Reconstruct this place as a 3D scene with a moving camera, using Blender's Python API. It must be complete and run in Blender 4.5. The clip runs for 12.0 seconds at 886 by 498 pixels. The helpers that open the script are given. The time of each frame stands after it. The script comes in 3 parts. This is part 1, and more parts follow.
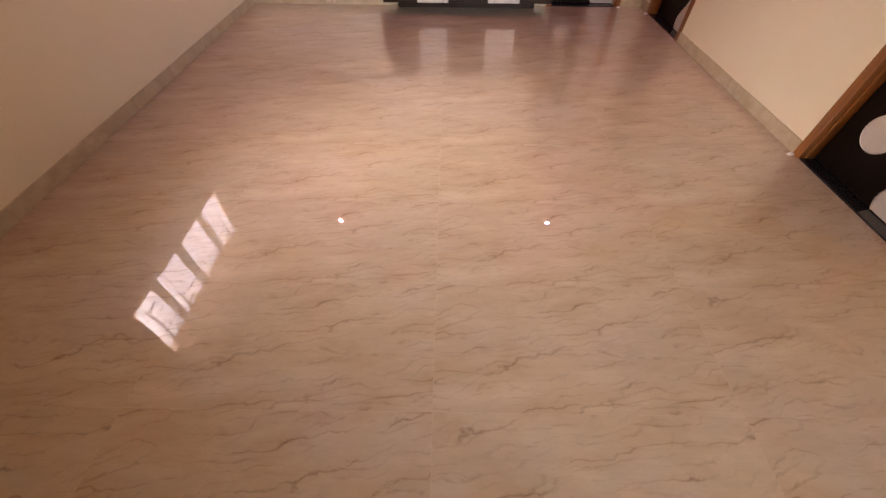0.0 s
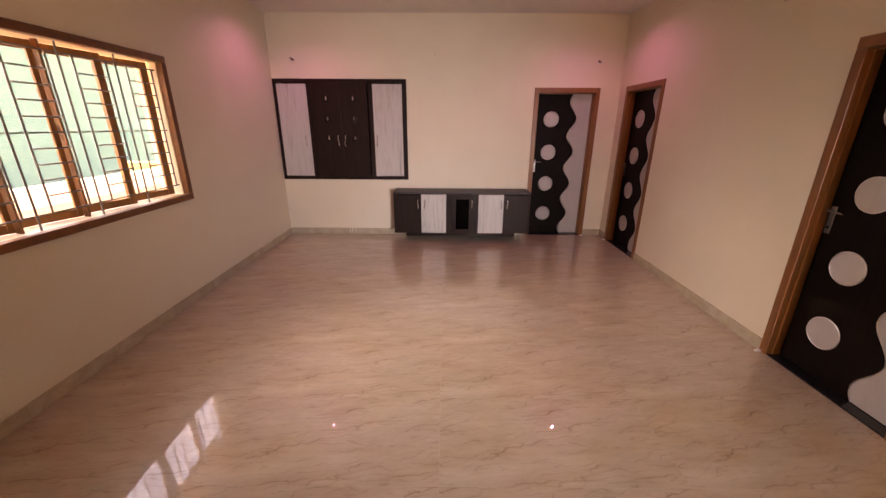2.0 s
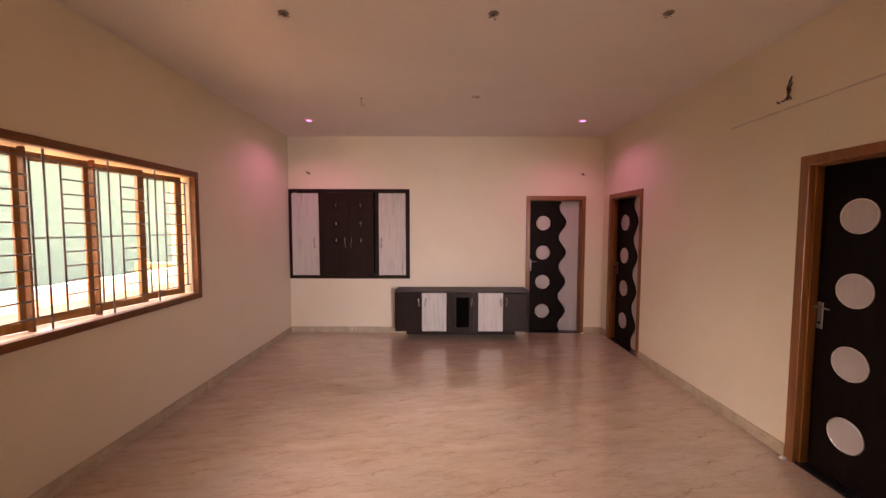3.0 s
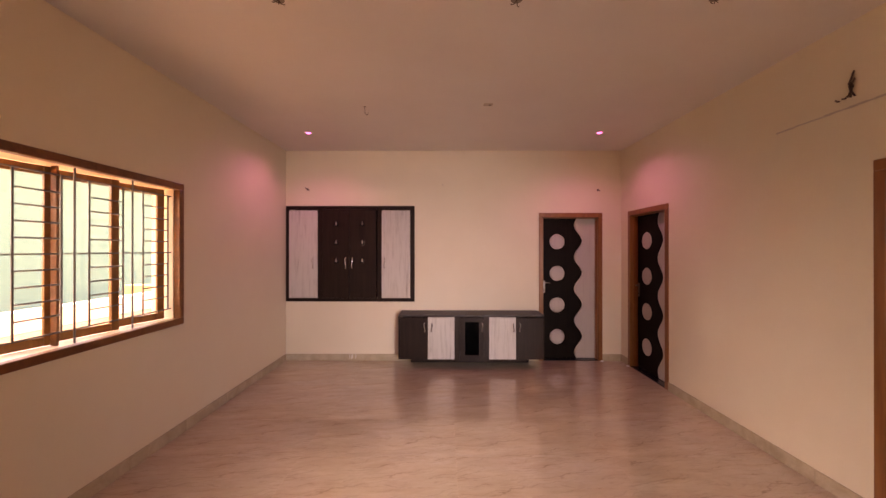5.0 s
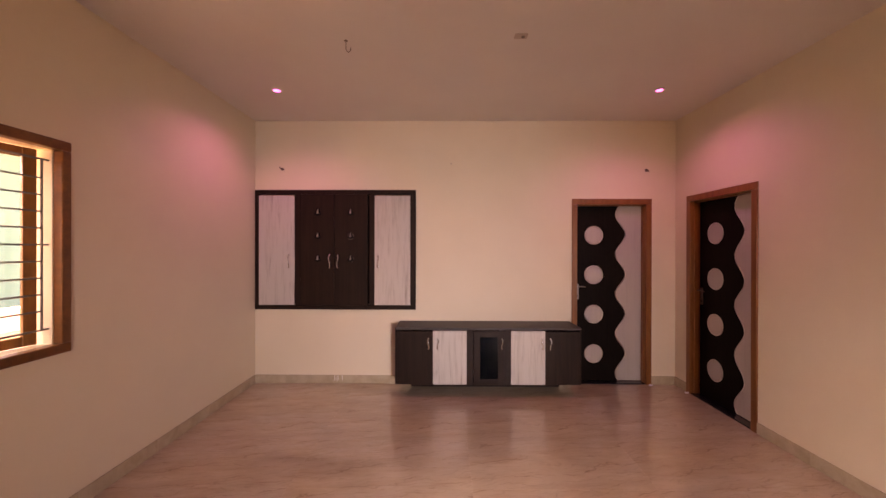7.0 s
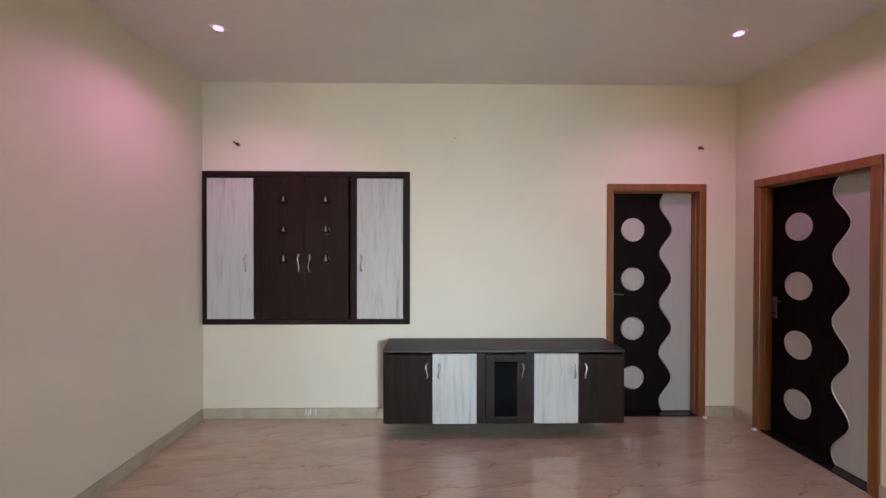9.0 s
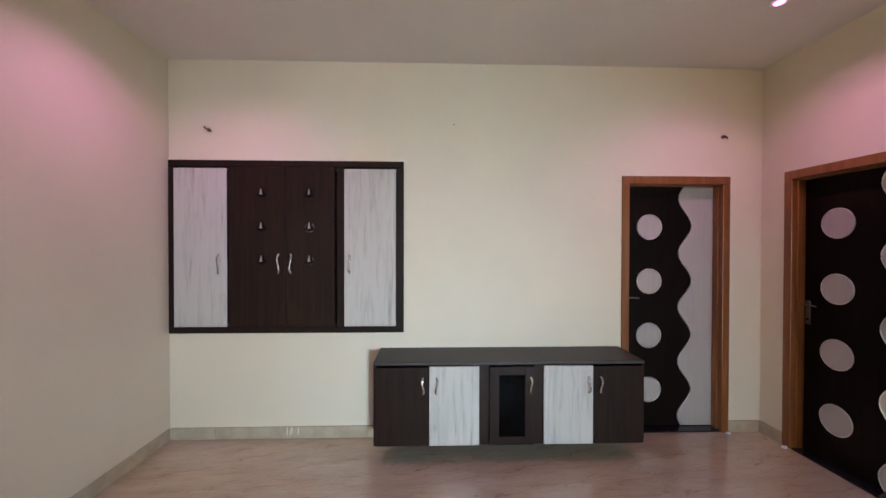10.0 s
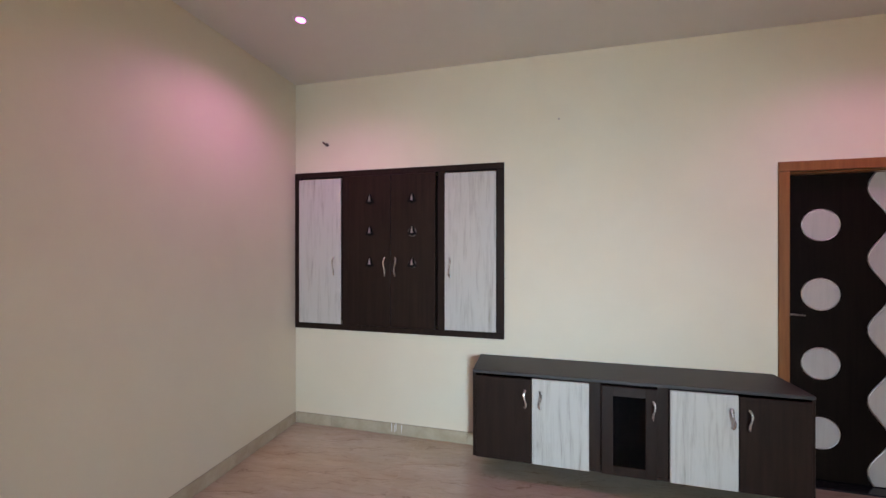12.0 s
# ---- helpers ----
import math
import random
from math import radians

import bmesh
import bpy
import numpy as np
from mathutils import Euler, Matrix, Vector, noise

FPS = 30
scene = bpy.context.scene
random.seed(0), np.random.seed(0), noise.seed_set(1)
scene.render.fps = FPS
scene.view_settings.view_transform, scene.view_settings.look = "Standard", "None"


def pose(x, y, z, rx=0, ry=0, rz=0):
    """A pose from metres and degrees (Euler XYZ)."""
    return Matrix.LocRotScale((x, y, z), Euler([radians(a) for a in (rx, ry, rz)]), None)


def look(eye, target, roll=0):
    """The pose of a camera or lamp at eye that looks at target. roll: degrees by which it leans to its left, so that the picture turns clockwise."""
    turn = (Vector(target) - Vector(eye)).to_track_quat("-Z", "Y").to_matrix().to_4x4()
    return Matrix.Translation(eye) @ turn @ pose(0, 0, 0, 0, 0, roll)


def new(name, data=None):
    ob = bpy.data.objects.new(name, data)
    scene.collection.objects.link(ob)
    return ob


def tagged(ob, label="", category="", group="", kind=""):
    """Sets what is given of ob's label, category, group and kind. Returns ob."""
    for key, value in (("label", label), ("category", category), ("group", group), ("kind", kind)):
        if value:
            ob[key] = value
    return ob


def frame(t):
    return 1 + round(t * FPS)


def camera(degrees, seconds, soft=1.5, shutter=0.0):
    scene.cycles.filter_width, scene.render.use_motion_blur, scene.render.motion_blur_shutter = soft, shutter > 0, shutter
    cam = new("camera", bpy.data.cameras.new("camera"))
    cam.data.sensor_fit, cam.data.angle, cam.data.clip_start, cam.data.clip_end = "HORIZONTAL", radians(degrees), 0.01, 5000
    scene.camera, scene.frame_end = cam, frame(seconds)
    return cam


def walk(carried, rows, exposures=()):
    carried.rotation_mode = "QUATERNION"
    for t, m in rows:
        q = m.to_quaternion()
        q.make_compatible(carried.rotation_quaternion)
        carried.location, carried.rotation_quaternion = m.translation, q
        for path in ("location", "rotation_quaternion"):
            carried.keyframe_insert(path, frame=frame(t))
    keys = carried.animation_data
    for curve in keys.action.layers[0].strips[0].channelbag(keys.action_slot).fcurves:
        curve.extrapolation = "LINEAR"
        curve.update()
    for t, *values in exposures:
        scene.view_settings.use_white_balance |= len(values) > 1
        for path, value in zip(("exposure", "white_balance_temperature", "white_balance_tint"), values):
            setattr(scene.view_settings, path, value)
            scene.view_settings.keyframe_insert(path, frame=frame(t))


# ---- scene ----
cam = camera(100.7, 12.0)
EXPOSURES = [(0.0, 3.62, 12400, 49), (0.5, 3.62, 12400, 49), (1.0, 3.56, 12200, 48), (1.5, 3.46, 12100, 47), (2.0, 3.22, 12400, 53), (2.5, 3.17, 12500, 56), (5.0, 3.22, 14700, 63), (7.0, 3.22, 14700, 63), (9.0, 3.64, 8050, 17), (12.0, 3.58, 8050, 18)]
PATH = [
    (0, (0.388, 0.347, 1.463), (0.381, 1.654, -0.051), 0.5),
    (0.5, (0.396, 0.293, 1.462), (0.398, 1.657, -0.001), 0.9),
    (1, (0.372, 0.242, 1.54), (0.373, 1.813, 0.303), 0.7),
    (1.5, (0.376, 0.18, 1.58), (0.369, 1.939, 0.628), 0.5),
    (2, (0.368, 0.105, 1.608), (0.363, 2.0, 0.968), 0.3),
    (2.5, (0.376, 0.032, 1.603), (0.369, 2.007, 1.287), 0.0),
    (3, (0.354, -0.002, 1.619), (0.35, 1.994, 1.503), 0.1),
    (3.2, (0.343, -0.01, 1.638), (0.343, 1.989, 1.574), -0.0),
    (4.8, (0.277, 0.254, 1.582), (0.26, 2.254, 1.578), -0.1),
    (5, (0.264, 0.365, 1.578), (0.255, 2.365, 1.581), -0.0),
    (5.5, (0.256, 0.613, 1.561), (0.244, 2.613, 1.561), 0.2),
    (6, (0.2, 0.889, 1.558), (0.188, 2.889, 1.557), 0.2),
    (6.5, (0.173, 1.164, 1.529), (0.159, 3.164, 1.53), 0.1),
    (7, (0.177, 1.428, 1.535), (0.161, 3.428, 1.532), 0.1),
    (7.2, (0.16, 1.527, 1.527), (0.149, 3.527, 1.522), 0.2),
    (9, (0.083, 2.329, 1.536), (0.111, 4.329, 1.521), 0.1),
    (9.5, (0.058, 2.534, 1.526), (0.104, 4.534, 1.51), 0.2),
    (10, (0.056, 2.671, 1.532), (0.118, 4.67, 1.513), 0.1),
    (10.5, (0.068, 2.73, 1.543), (0.129, 4.729, 1.524), 0.1),
    (11, (0.058, 2.754, 1.55), (0.003, 4.753, 1.533), 0.1),
    (11.5, (0.046, 2.764, 1.553), (-0.215, 4.746, 1.538), -0.0),
    (12, (0.055, 2.762, 1.534), (-0.426, 4.703, 1.533), 0.0),
]
walk(cam, [(t, look(eye, target, roll)) for t, eye, target, roll in PATH], EXPOSURES)

# ---- world, sun and the daylight that enters ----
world = bpy.data.worlds.new("world")
scene.world = world
world.use_nodes = True
wn = world.node_tree.nodes
sky = wn.new("ShaderNodeTexSky")
sky.sky_type, sky.sun_disc = "NISHITA", False
SUN_FROM = Vector((-0.22, 0.20, 1.0)).normalized()
sky.air_density, sky.ozone_density = 1.5, 2.0
sky.sun_elevation = math.asin(SUN_FROM.z)
sky.sun_rotation = math.atan2(SUN_FROM.x, SUN_FROM.y)
wn["Background"].inputs["Strength"].default_value = 0.15
world.node_tree.links.new(sky.outputs["Color"], wn["Background"].inputs["Color"])
sun = new("sun", bpy.data.lights.new("sun", "SUN"))
sun.data.energy, sun.data.angle, sun.data.color = 5.0, radians(0.5), (1.0, 0.95, 0.87)
sun.matrix_world = look(SUN_FROM * 30, (0, 0, 0))

# daylight of the open entrance behind the walker, in its opening
door_light = new("entrance_daylight", bpy.data.lights.new("entrance_daylight", "AREA"))
door_light.data.shape, door_light.data.size, door_light.data.size_y = "RECTANGLE", 0.95, 1.1
door_light.data.energy, door_light.data.color = 3.4, (0.40, 0.68, 1.0)
door_light.data.spread = radians(42)
door_light.matrix_world = look((2.25, -4.08, 1.50), (-0.15, 5.6, 0.35))

# daylight of the sky just outside the window's opening, falling inwards
window_light = new("window_daylight", bpy.data.lights.new("window_daylight", "AREA"))
window_light.data.shape, window_light.data.size, window_light.data.size_y = "RECTANGLE", 1.68, 0.90
window_light.data.energy, window_light.data.color = 2.3, (0.62, 0.82, 1.0)
window_light.data.spread = radians(64)
window_light.matrix_world = look((-2.62, 2.632, 1.74), (0.0, 2.632, 0.34))

# ---- room, in metres ----
XW, XE, YN, YS, H = -2.022, 2.80, 5.645, -4.00, 3.0
T = 0.23
ZF = -0.018  # floor level


# ---- materials ----
def material(name, rough=0.5, metal=0.0):
    m = bpy.data.materials.new(name)
    m.use_nodes = True
    b = m.node_tree.nodes["Principled BSDF"]
    b.inputs["Roughness"].default_value = rough
    b.inputs["Metallic"].default_value = metal
    return m, m.node_tree.nodes, m.node_tree.links, b


def coords(n, l, scale=(1, 1, 1), world_space=False, per_object=0.0, turn=(0, 0, 0)):
    """Mapped coordinates in metres; per_object shifts them from piece to piece."""
    mp = n.new("ShaderNodeMapping")
    mp.inputs["Scale"].default_value = scale
    mp.inputs["Rotation"].default_value = [radians(a) for a in turn]
    if world_space:
        src = n.new("ShaderNodeNewGeometry").outputs["Position"]
    else:
        src = n.new("ShaderNodeTexCoord").outputs["Object"]
    if per_object:
        info = n.new("ShaderNodeObjectInfo")
        mul = n.new("ShaderNodeMath")
        mul.operation = "MULTIPLY"
        mul.inputs[1].default_value = per_object
        l.new(info.outputs["Random"], mul.inputs[0])
        add = n.new("ShaderNodeVectorMath")
        l.new(src, add.inputs[0])
        l.new(mul.outputs[0], add.inputs[1])
        src = add.outputs[0]
    l.new(src, mp.inputs["Vector"])
    return mp.outputs["Vector"]


def noise_tex(n, l, vec, scale, detail=4.0, rough=0.55, distort=0.0):
    t = n.new("ShaderNodeTexNoise")
    t.inputs["Scale"].default_value = scale
    t.inputs["Detail"].default_value = detail
    t.inputs["Roughness"].default_value = rough
    t.inputs["Distortion"].default_value = distort
    l.new(vec, t.inputs["Vector"])
    return t.outputs["Fac"]


def ramp(n, l, fac, stops):
    r = n.new("ShaderNodeValToRGB")
    e = r.color_ramp.elements
    while len(e) < len(stops):
        e.new(0.5)
    for el, (p, c) in zip(e, stops):
        el.position, el.color = p, (*c, 1)
    l.new(fac, r.inputs["Fac"])
    return r.outputs["Color"]


def mix(n, l, fac, a, b, mode="MIX"):
    m = n.new("ShaderNodeMix")
    m.data_type, m.blend_type = "RGBA", mode
    for sock, v in ((m.inputs[0], fac), (m.inputs[6], a), (m.inputs[7], b)):
        if isinstance(v, (int, float)):
            sock.default_value = v
        elif isinstance(v, tuple):
            sock.default_value = (*v, 1)
        else:
            l.new(v, sock)
    return m.outputs[2]


def bump(n, l, b, height, strength, distance):
    k = n.new("ShaderNodeBump")
    k.inputs["Strength"].default_value, k.inputs["Distance"].default_value = strength, distance
    l.new(height, k.inputs["Height"])
    l.new(k.outputs["Normal"], b.inputs["Normal"])


def spread(n, l, fac, lo, hi):
    r = n.new("ShaderNodeMapRange")
    r.inputs["To Min"].default_value, r.inputs["To Max"].default_value = lo, hi
    l.new(fac, r.inputs["Value"])
    return r.outputs["Result"]


def paint(name, a, b_, rough=0.55):
    m, n, l, b = material(name, rough)
    v = coords(n, l, world_space=True)
    big = noise_tex(n, l, v, 0.9, 5, 0.6)
    col = ramp(n, l, big, [(0.3, a), (0.7, b_)])
    fine = noise_tex(n, l, v, 60, 3)
    col = mix(n, l, spread(n, l, fine, 0.0, 0.08), col, tuple(c * 0.8 for c in a))
    l.new(col, b.inputs["Base Color"])
    l.new(spread(n, l, big, rough - 0.06, rough + 0.08), b.inputs["Roughness"])
    roller = noise_tex(n, l, v, 140, 3)
    bump(n, l, b, roller, 0.12, 0.002)
    return m


def wood(name, dark, light, grain=(22, 22, 1.1), rough=0.35, pores=0.25, gloss=0.5):
    m, n, l, b = material(name, rough)
    v = coords(n, l, grain, per_object=9.0)
    g = noise_tex(n, l, v, 1.6, 8, 0.62, 0.35)
    col = ramp(n, l, g, [(0.32, dark), (0.52, tuple((x + y) / 2 for x, y in zip(dark, light))), (0.72, light)])
    v2 = coords(n, l, tuple(c * 6 for c in grain), per_object=9.0)
    p = noise_tex(n, l, v2, 2.2, 4, 0.6)
    col = mix(n, l, spread(n, l, p, 0.0, pores), col, tuple(c * 0.45 for c in dark))
    l.new(col, b.inputs["Base Color"])
    l.new(spread(n, l, g, rough - 0.06, rough + 0.1), b.inputs["Roughness"])
    bump(n, l, b, p, 0.15, 0.001)
    b.inputs["Specular IOR Level"].default_value = gloss
    return m


def laminate_pale(name, tint=(0.55, 0.53, 0.49), streak=(0.30, 0.275, 0.235)):
    m, n, l, b = material(name, 0.33)
    v = coords(n, l, (26, 26, 2.1), per_object=5.0)
    g = noise_tex(n, l, v, 1.3, 7, 0.66, 0.35)
    col = ramp(n, l, g, [(0.27, streak), (0.39, tuple(0.35 * s + 0.65 * t for s, t in zip(streak, tint))), (0.53, tint)])
    v2 = coords(n, l, (150, 150, 4), per_object=5.0)
    p = noise_tex(n, l, v2, 1.2, 4, 0.6)
    col = mix(n, l, spread(n, l, p, 0.0, 0.12), col, streak)
    l.new(col, b.inputs["Base Color"])
    bump(n, l, b, p, 0.1, 0.0008)
    return m


def metal(name, col, rough):
    m, n, l, b = material(name, rough, 1.0)
    v = coords(n, l, world_space=True)
    g = noise_tex(n, l, v, 90, 3)
    l.new(ramp(n, l, g, [(0.2, tuple(c * 0.85 for c in col)), (0.8, col)]), b.inputs["Base Color"])
    l.new(spread(n, l, g, rough - 0.05, rough + 0.1), b.inputs["Roughness"])
    return m


def floor_tile_material():
    """Polished beige porcelain with a marble print: layered bands and fine brown veins that run across the room."""
    m, n, l, b = material("polished_marble_tile", 0.07)
    b.inputs["IOR"].default_value = 1.42
    info = n.new("ShaderNodeObjectInfo")
    step = n.new("ShaderNodeMath")
    step.operation = "MULTIPLY"
    step.inputs[1].default_value = 2.0
    l.new(info.outputs["Random"], step.inputs[0])
    fl = n.new("ShaderNodeMath")
    fl.operation = "FLOOR"
    l.new(step.outputs[0], fl.inputs[0])
    off = n.new("ShaderNodeVectorMath")
    off.operation = "SCALE"
    off.inputs[0].default_value = (3.1, 4.7, 1.9)
    l.new(fl.outputs[0], off.inputs["Scale"])
    tc = n.new("ShaderNodeTexCoord")
    add = n.new("ShaderNodeVectorMath")
    l.new(tc.outputs["Object"], add.inputs[0])
    l.new(off.outputs[0], add.inputs[1])

    def mapped(scale, turn=-12.0):
        mp = n.new("ShaderNodeMapping")
        mp.inputs["Scale"].default_value = scale
        mp.inputs["Rotation"].default_value = (0, 0, radians(turn))
        l.new(add.outputs[0], mp.inputs["Vector"])
        return mp.outputs["Vector"]

    cloud = noise_tex(n, l, mapped((1.2, 4.0, 1)), 1.5, 5, 0.55, 0.5)
    col = ramp(n, l, cloud, [(0.28, (0.42, 0.325, 0.225)), (0.46, (0.54, 0.45, 0.345)), (0.60, (0.65, 0.57, 0.46)), (0.75, (0.54, 0.46, 0.365))])
    band = noise_tex(n, l, mapped((1.5, 16, 1)), 1.7, 7, 0.66, 0.6)
    col = mix(n, l, spread(n, l, band, -0.3, 0.75), col, (0.43, 0.30, 0.20))

    # hue drifts across the floor as in natural stone
    geo = coords(n, l, (0.55, 1.0, 1), world_space=True)
    hue = noise_tex(n, l, geo, 0.9, 3, 0.55, 0.4)
    lot = ramp(n, l, hue, [(0.32, (0.60, 0.385, 0.19)), (0.46, (0.56, 0.44, 0.31)), (0.56, (0.575, 0.50, 0.42)), (0.68, (0.63, 0.45, 0.385))])
    col = mix(n, l, 0.6, col, lot)
    mottle = noise_tex(n, l, mapped((3.0, 5.0, 1), 15), 2.2, 6, 0.62, 0.8)
    col = mix(n, l, spread(n, l, mottle, -0.55, 1.0), col, (0.44, 0.335, 0.235))

    # cloudy patches of a hand's breadth to an arm's length
    patch = noise_tex(n, l, mapped((1.0, 1.7, 1), 8), 2.1, 6, 0.6, 1.1)
    col = mix(n, l, spread(n, l, patch, -0.75, 1.05), col, (0.44, 0.315, 0.20))
    glow = noise_tex(n, l, mapped((0.8, 1.9, 1), -20), 2.7, 5, 0.55, 0.9)
    col = mix(n, l, spread(n, l, glow, -0.8, 1.0), col, (0.70, 0.585, 0.445))

    def strata(freq, amp, wobble, width, depth):
        """Thin lines of a layered stone, bent by noise."""
        v = mapped((1, 1, 1))
        sep = n.new("ShaderNodeSeparateXYZ")
        l.new(v, sep.inputs[0])
        f = noise_tex(n, l, mapped(wobble), 1.0, 7, 0.53, 0.15)
        steps = (("MULTIPLY", sep.outputs["Y"], freq), ("MULTIPLY", f, amp), ("ADD", None, None), ("FRACT", None, None), ("SUBTRACT", None, 0.5), ("ABSOLUTE", None, None))
        made = []
        for op, src, val in steps:
            k = n.new("ShaderNodeMath")
            k.operation = op
            if op == "ADD":
                l.new(made[0], k.inputs[0])
                l.new(made[1], k.inputs[1])
            else:
                l.new(made[-1] if src is None else src, k.inputs[0])
                if val is not None:
                    k.inputs[1].default_value = val
            made.append(k.outputs[0])
        rg = n.new("ShaderNodeMapRange")
        rg.inputs["From Min"].default_value, rg.inputs["From Max"].default_value = 0.0, width
        rg.inputs["To Min"].default_value, rg.inputs["To Max"].default_value = depth, 0.0
        l.new(made[-1], rg.inputs["Value"])
        return rg.outputs["Result"]

    vein, tan = (0.185, 0.105, 0.058), (0.46, 0.30, 0.17)
    for gscale, freq, amp, wobble, w, d, shade in (
            (1.3, 4.5, 1.9, (1.5, 2.4, 1), 0.48, 0.55, tan), (1.3, 4.5, 1.9, (1.5, 2.4, 1), 0.026, 1.0, vein),
            (2.2, 9.5, 2.9, (2.4, 3.4, 1), 0.42, 0.32, tan), (2.2, 9.5, 2.9, (2.4, 3.4, 1), 0.044, 0.84, vein),
            (3.3, 24.0, 5.6, (3.6, 5.0, 1), 0.16, 0.40, vein)):
        patchy = noise_tex(n, l, mapped((1.5, 4.5, 1), gscale - 12), gscale, 5, 0.65)
        gate = n.new("ShaderNodeMapRange")
        gate.inputs["From Min"].default_value, gate.inputs["From Max"].default_value = 0.44, 0.64
        l.new(patchy, gate.inputs["Value"])
        v = n.new("ShaderNodeMath")
        v.operation = "MULTIPLY"
        l.new(strata(freq, amp, wobble, w, d), v.inputs[0])
        l.new(gate.outputs["Result"], v.inputs[1])
        col = mix(n, l, v.outputs[0], col, shade)
    fine = noise_tex(n, l, mapped((2, 12, 1)), 2.5, 5, 0.65)
    col = mix(n, l, spread(n, l, fine, -0.15, 0.35), col, (0.70, 0.57, 0.46))
    grit = noise_tex(n, l, mapped((9, 60, 1)), 3.0, 3, 0.7)
    col = mix(n, l, spread(n, l, grit, -0.12, 0.22), col, (0.36, 0.25, 0.175))
    l.new(col, b.inputs["Base Color"])
    smear = noise_tex(n, l, mapped((1, 1, 1), 20), 2.2, 5, 0.65)
    # a hard polish over a slightly hazy body
    l.new(spread(n, l, smear, 0.26, 0.40), b.inputs["Roughness"])
    b.inputs["Coat Weight"].default_value, b.inputs["Coat IOR"].default_value = 1.0, 1.58
    l.new(spread(n, l, smear, 0.0, 0.010), b.inputs["Coat Roughness"])
    wave = noise_tex(n, l, mapped((1, 1, 1), 0), 9, 2, 0.5)
    bump(n, l, b, wave, 0.035, 0.008)
    l.new(b.inputs["Normal"].links[0].from_socket, b.inputs["Coat Normal"])
    return m


def grey_stone(name, a, b_, rough=0.3, scale=7.0):
    m, n, l, b = material(name, rough)
    v = coords(n, l, (1, 1, 1), per_object=7.0)
    g = noise_tex(n, l, v, scale, 6, 0.65, 0.5)
    f = noise_tex(n, l, v, scale * 14, 3)
    col = ramp(n, l, g, [(0.3, a), (0.7, b_)])
    col = mix(n, l, spread(n, l, f, 0.0, 0.25), col, tuple(c * 0.6 for c in a))
    l.new(col, b.inputs["Base Color"])
    bump(n, l, b, f, 0.08, 0.001)
    return m


def glass(name, tint=(0.93, 0.98, 0.96), rough=0.0, gloss=0.5):
    m, n, l, b = material(name, rough)
    b.inputs["Base Color"].default_value = (*tint, 1)
    b.inputs["Transmission Weight"].default_value = 1.0
    b.inputs["IOR"].default_value = 1.45
    b.inputs["Specular IOR Level"].default_value = gloss
    return m


def glowing(name, col, strength):
    m, n, l, b = material(name, 0.4)
    b.inputs["Base Color"].default_value = (*col, 1)
    b.inputs["Emission Color"].default_value = (*col, 1)
    b.inputs["Emission Strength"].default_value = strength
    return m


M_WALL = paint("cream_wall_paint", (0.72, 0.638, 0.488), (0.765, 0.690, 0.545))
M_CEIL = paint("white_ceiling_paint", (0.70, 0.67, 0.63), (0.76, 0.73, 0.69), 0.7)
M_FLOOR = floor_tile_material()
M_GROUT = grey_stone("cream_grout", (0.60, 0.46, 0.34), (0.70, 0.56, 0.43), 0.8, 30)
M_SKIRT = grey_stone("beige_skirting_tile", (0.42, 0.34, 0.235), (0.57, 0.48, 0.355), 0.22, 8)
M_FRAME = wood("polished_teak_frame", (0.21, 0.066, 0.018), (0.34, 0.125, 0.038), (16, 16, 0.9), 0.3, 0.2)
M_WINFRAME = wood("dark_teak_window_frame", (0.15, 0.048, 0.013), (0.25, 0.085, 0.022), (14, 1.0, 14), 0.3, 0.2)
M_SASH = wood("orange_teak_sash", (0.25, 0.098, 0.028), (0.38, 0.165, 0.05), (14, 3, 3), 0.35, 0.2)
M_WENGE = wood("wenge_laminate", (0.020, 0.0105, 0.0075), (0.034, 0.018, 0.013), (26, 26, 1.2), 0.40, 0.35, 0.12)
M_WENGE_DOOR = wood("dark_door_laminate", (0.008, 0.0048, 0.0036), (0.014, 0.0085, 0.0062), (26, 26, 1.2), 0.42, 0.5, 0.05)
# lighter, greyer wenge tone for the low cabinet's top
M_GREYWENGE = wood("grey_wenge_laminate", (0.030, 0.024, 0.022), (0.052, 0.043, 0.040), (3, 30, 30), 0.5, 0.4, 0.5)
M_PALE = laminate_pale("pale_streaked_laminate")
M_PALE_DOOR = laminate_pale("pale_door_laminate", (0.47, 0.43, 0.40), (0.41, 0.37, 0.34))
M_CHROME = metal("chrome", (0.80, 0.80, 0.80), 0.16)
M_SILVER = metal("silver_trim", (0.78, 0.77, 0.75), 0.28)
M_STEEL = metal("dull_steel", (0.30, 0.28, 0.26), 0.36)
M_BARS = metal("painted_steel_bars", (0.24, 0.23, 0.23), 0.45)
M_BLACK = grey_stone("black_granite", (0.010, 0.010, 0.011), (0.03, 0.03, 0.032), 0.15, 40)
M_DARKHOLE = grey_stone("raw_concrete", (0.20, 0.165, 0.14), (0.30, 0.25, 0.215), 0.9, 20)
M_CHIP = grey_stone("chipped_laminate", (0.05, 0.042, 0.035), (0.22, 0.19, 0.165), 0.6, 60)
M_MATTEBLACK = grey_stone("matte_black_plate", (0.006, 0.005, 0.005), (0.012, 0.010, 0.010), 0.7, 40)
M_MATTEBLACK.node_tree.nodes["Principled BSDF"].inputs["Specular IOR Level"].default_value = 0.06
M_WIRE = grey_stone("brown_wire", (0.05, 0.022, 0.014), (0.10, 0.045, 0.03), 0.5, 50)
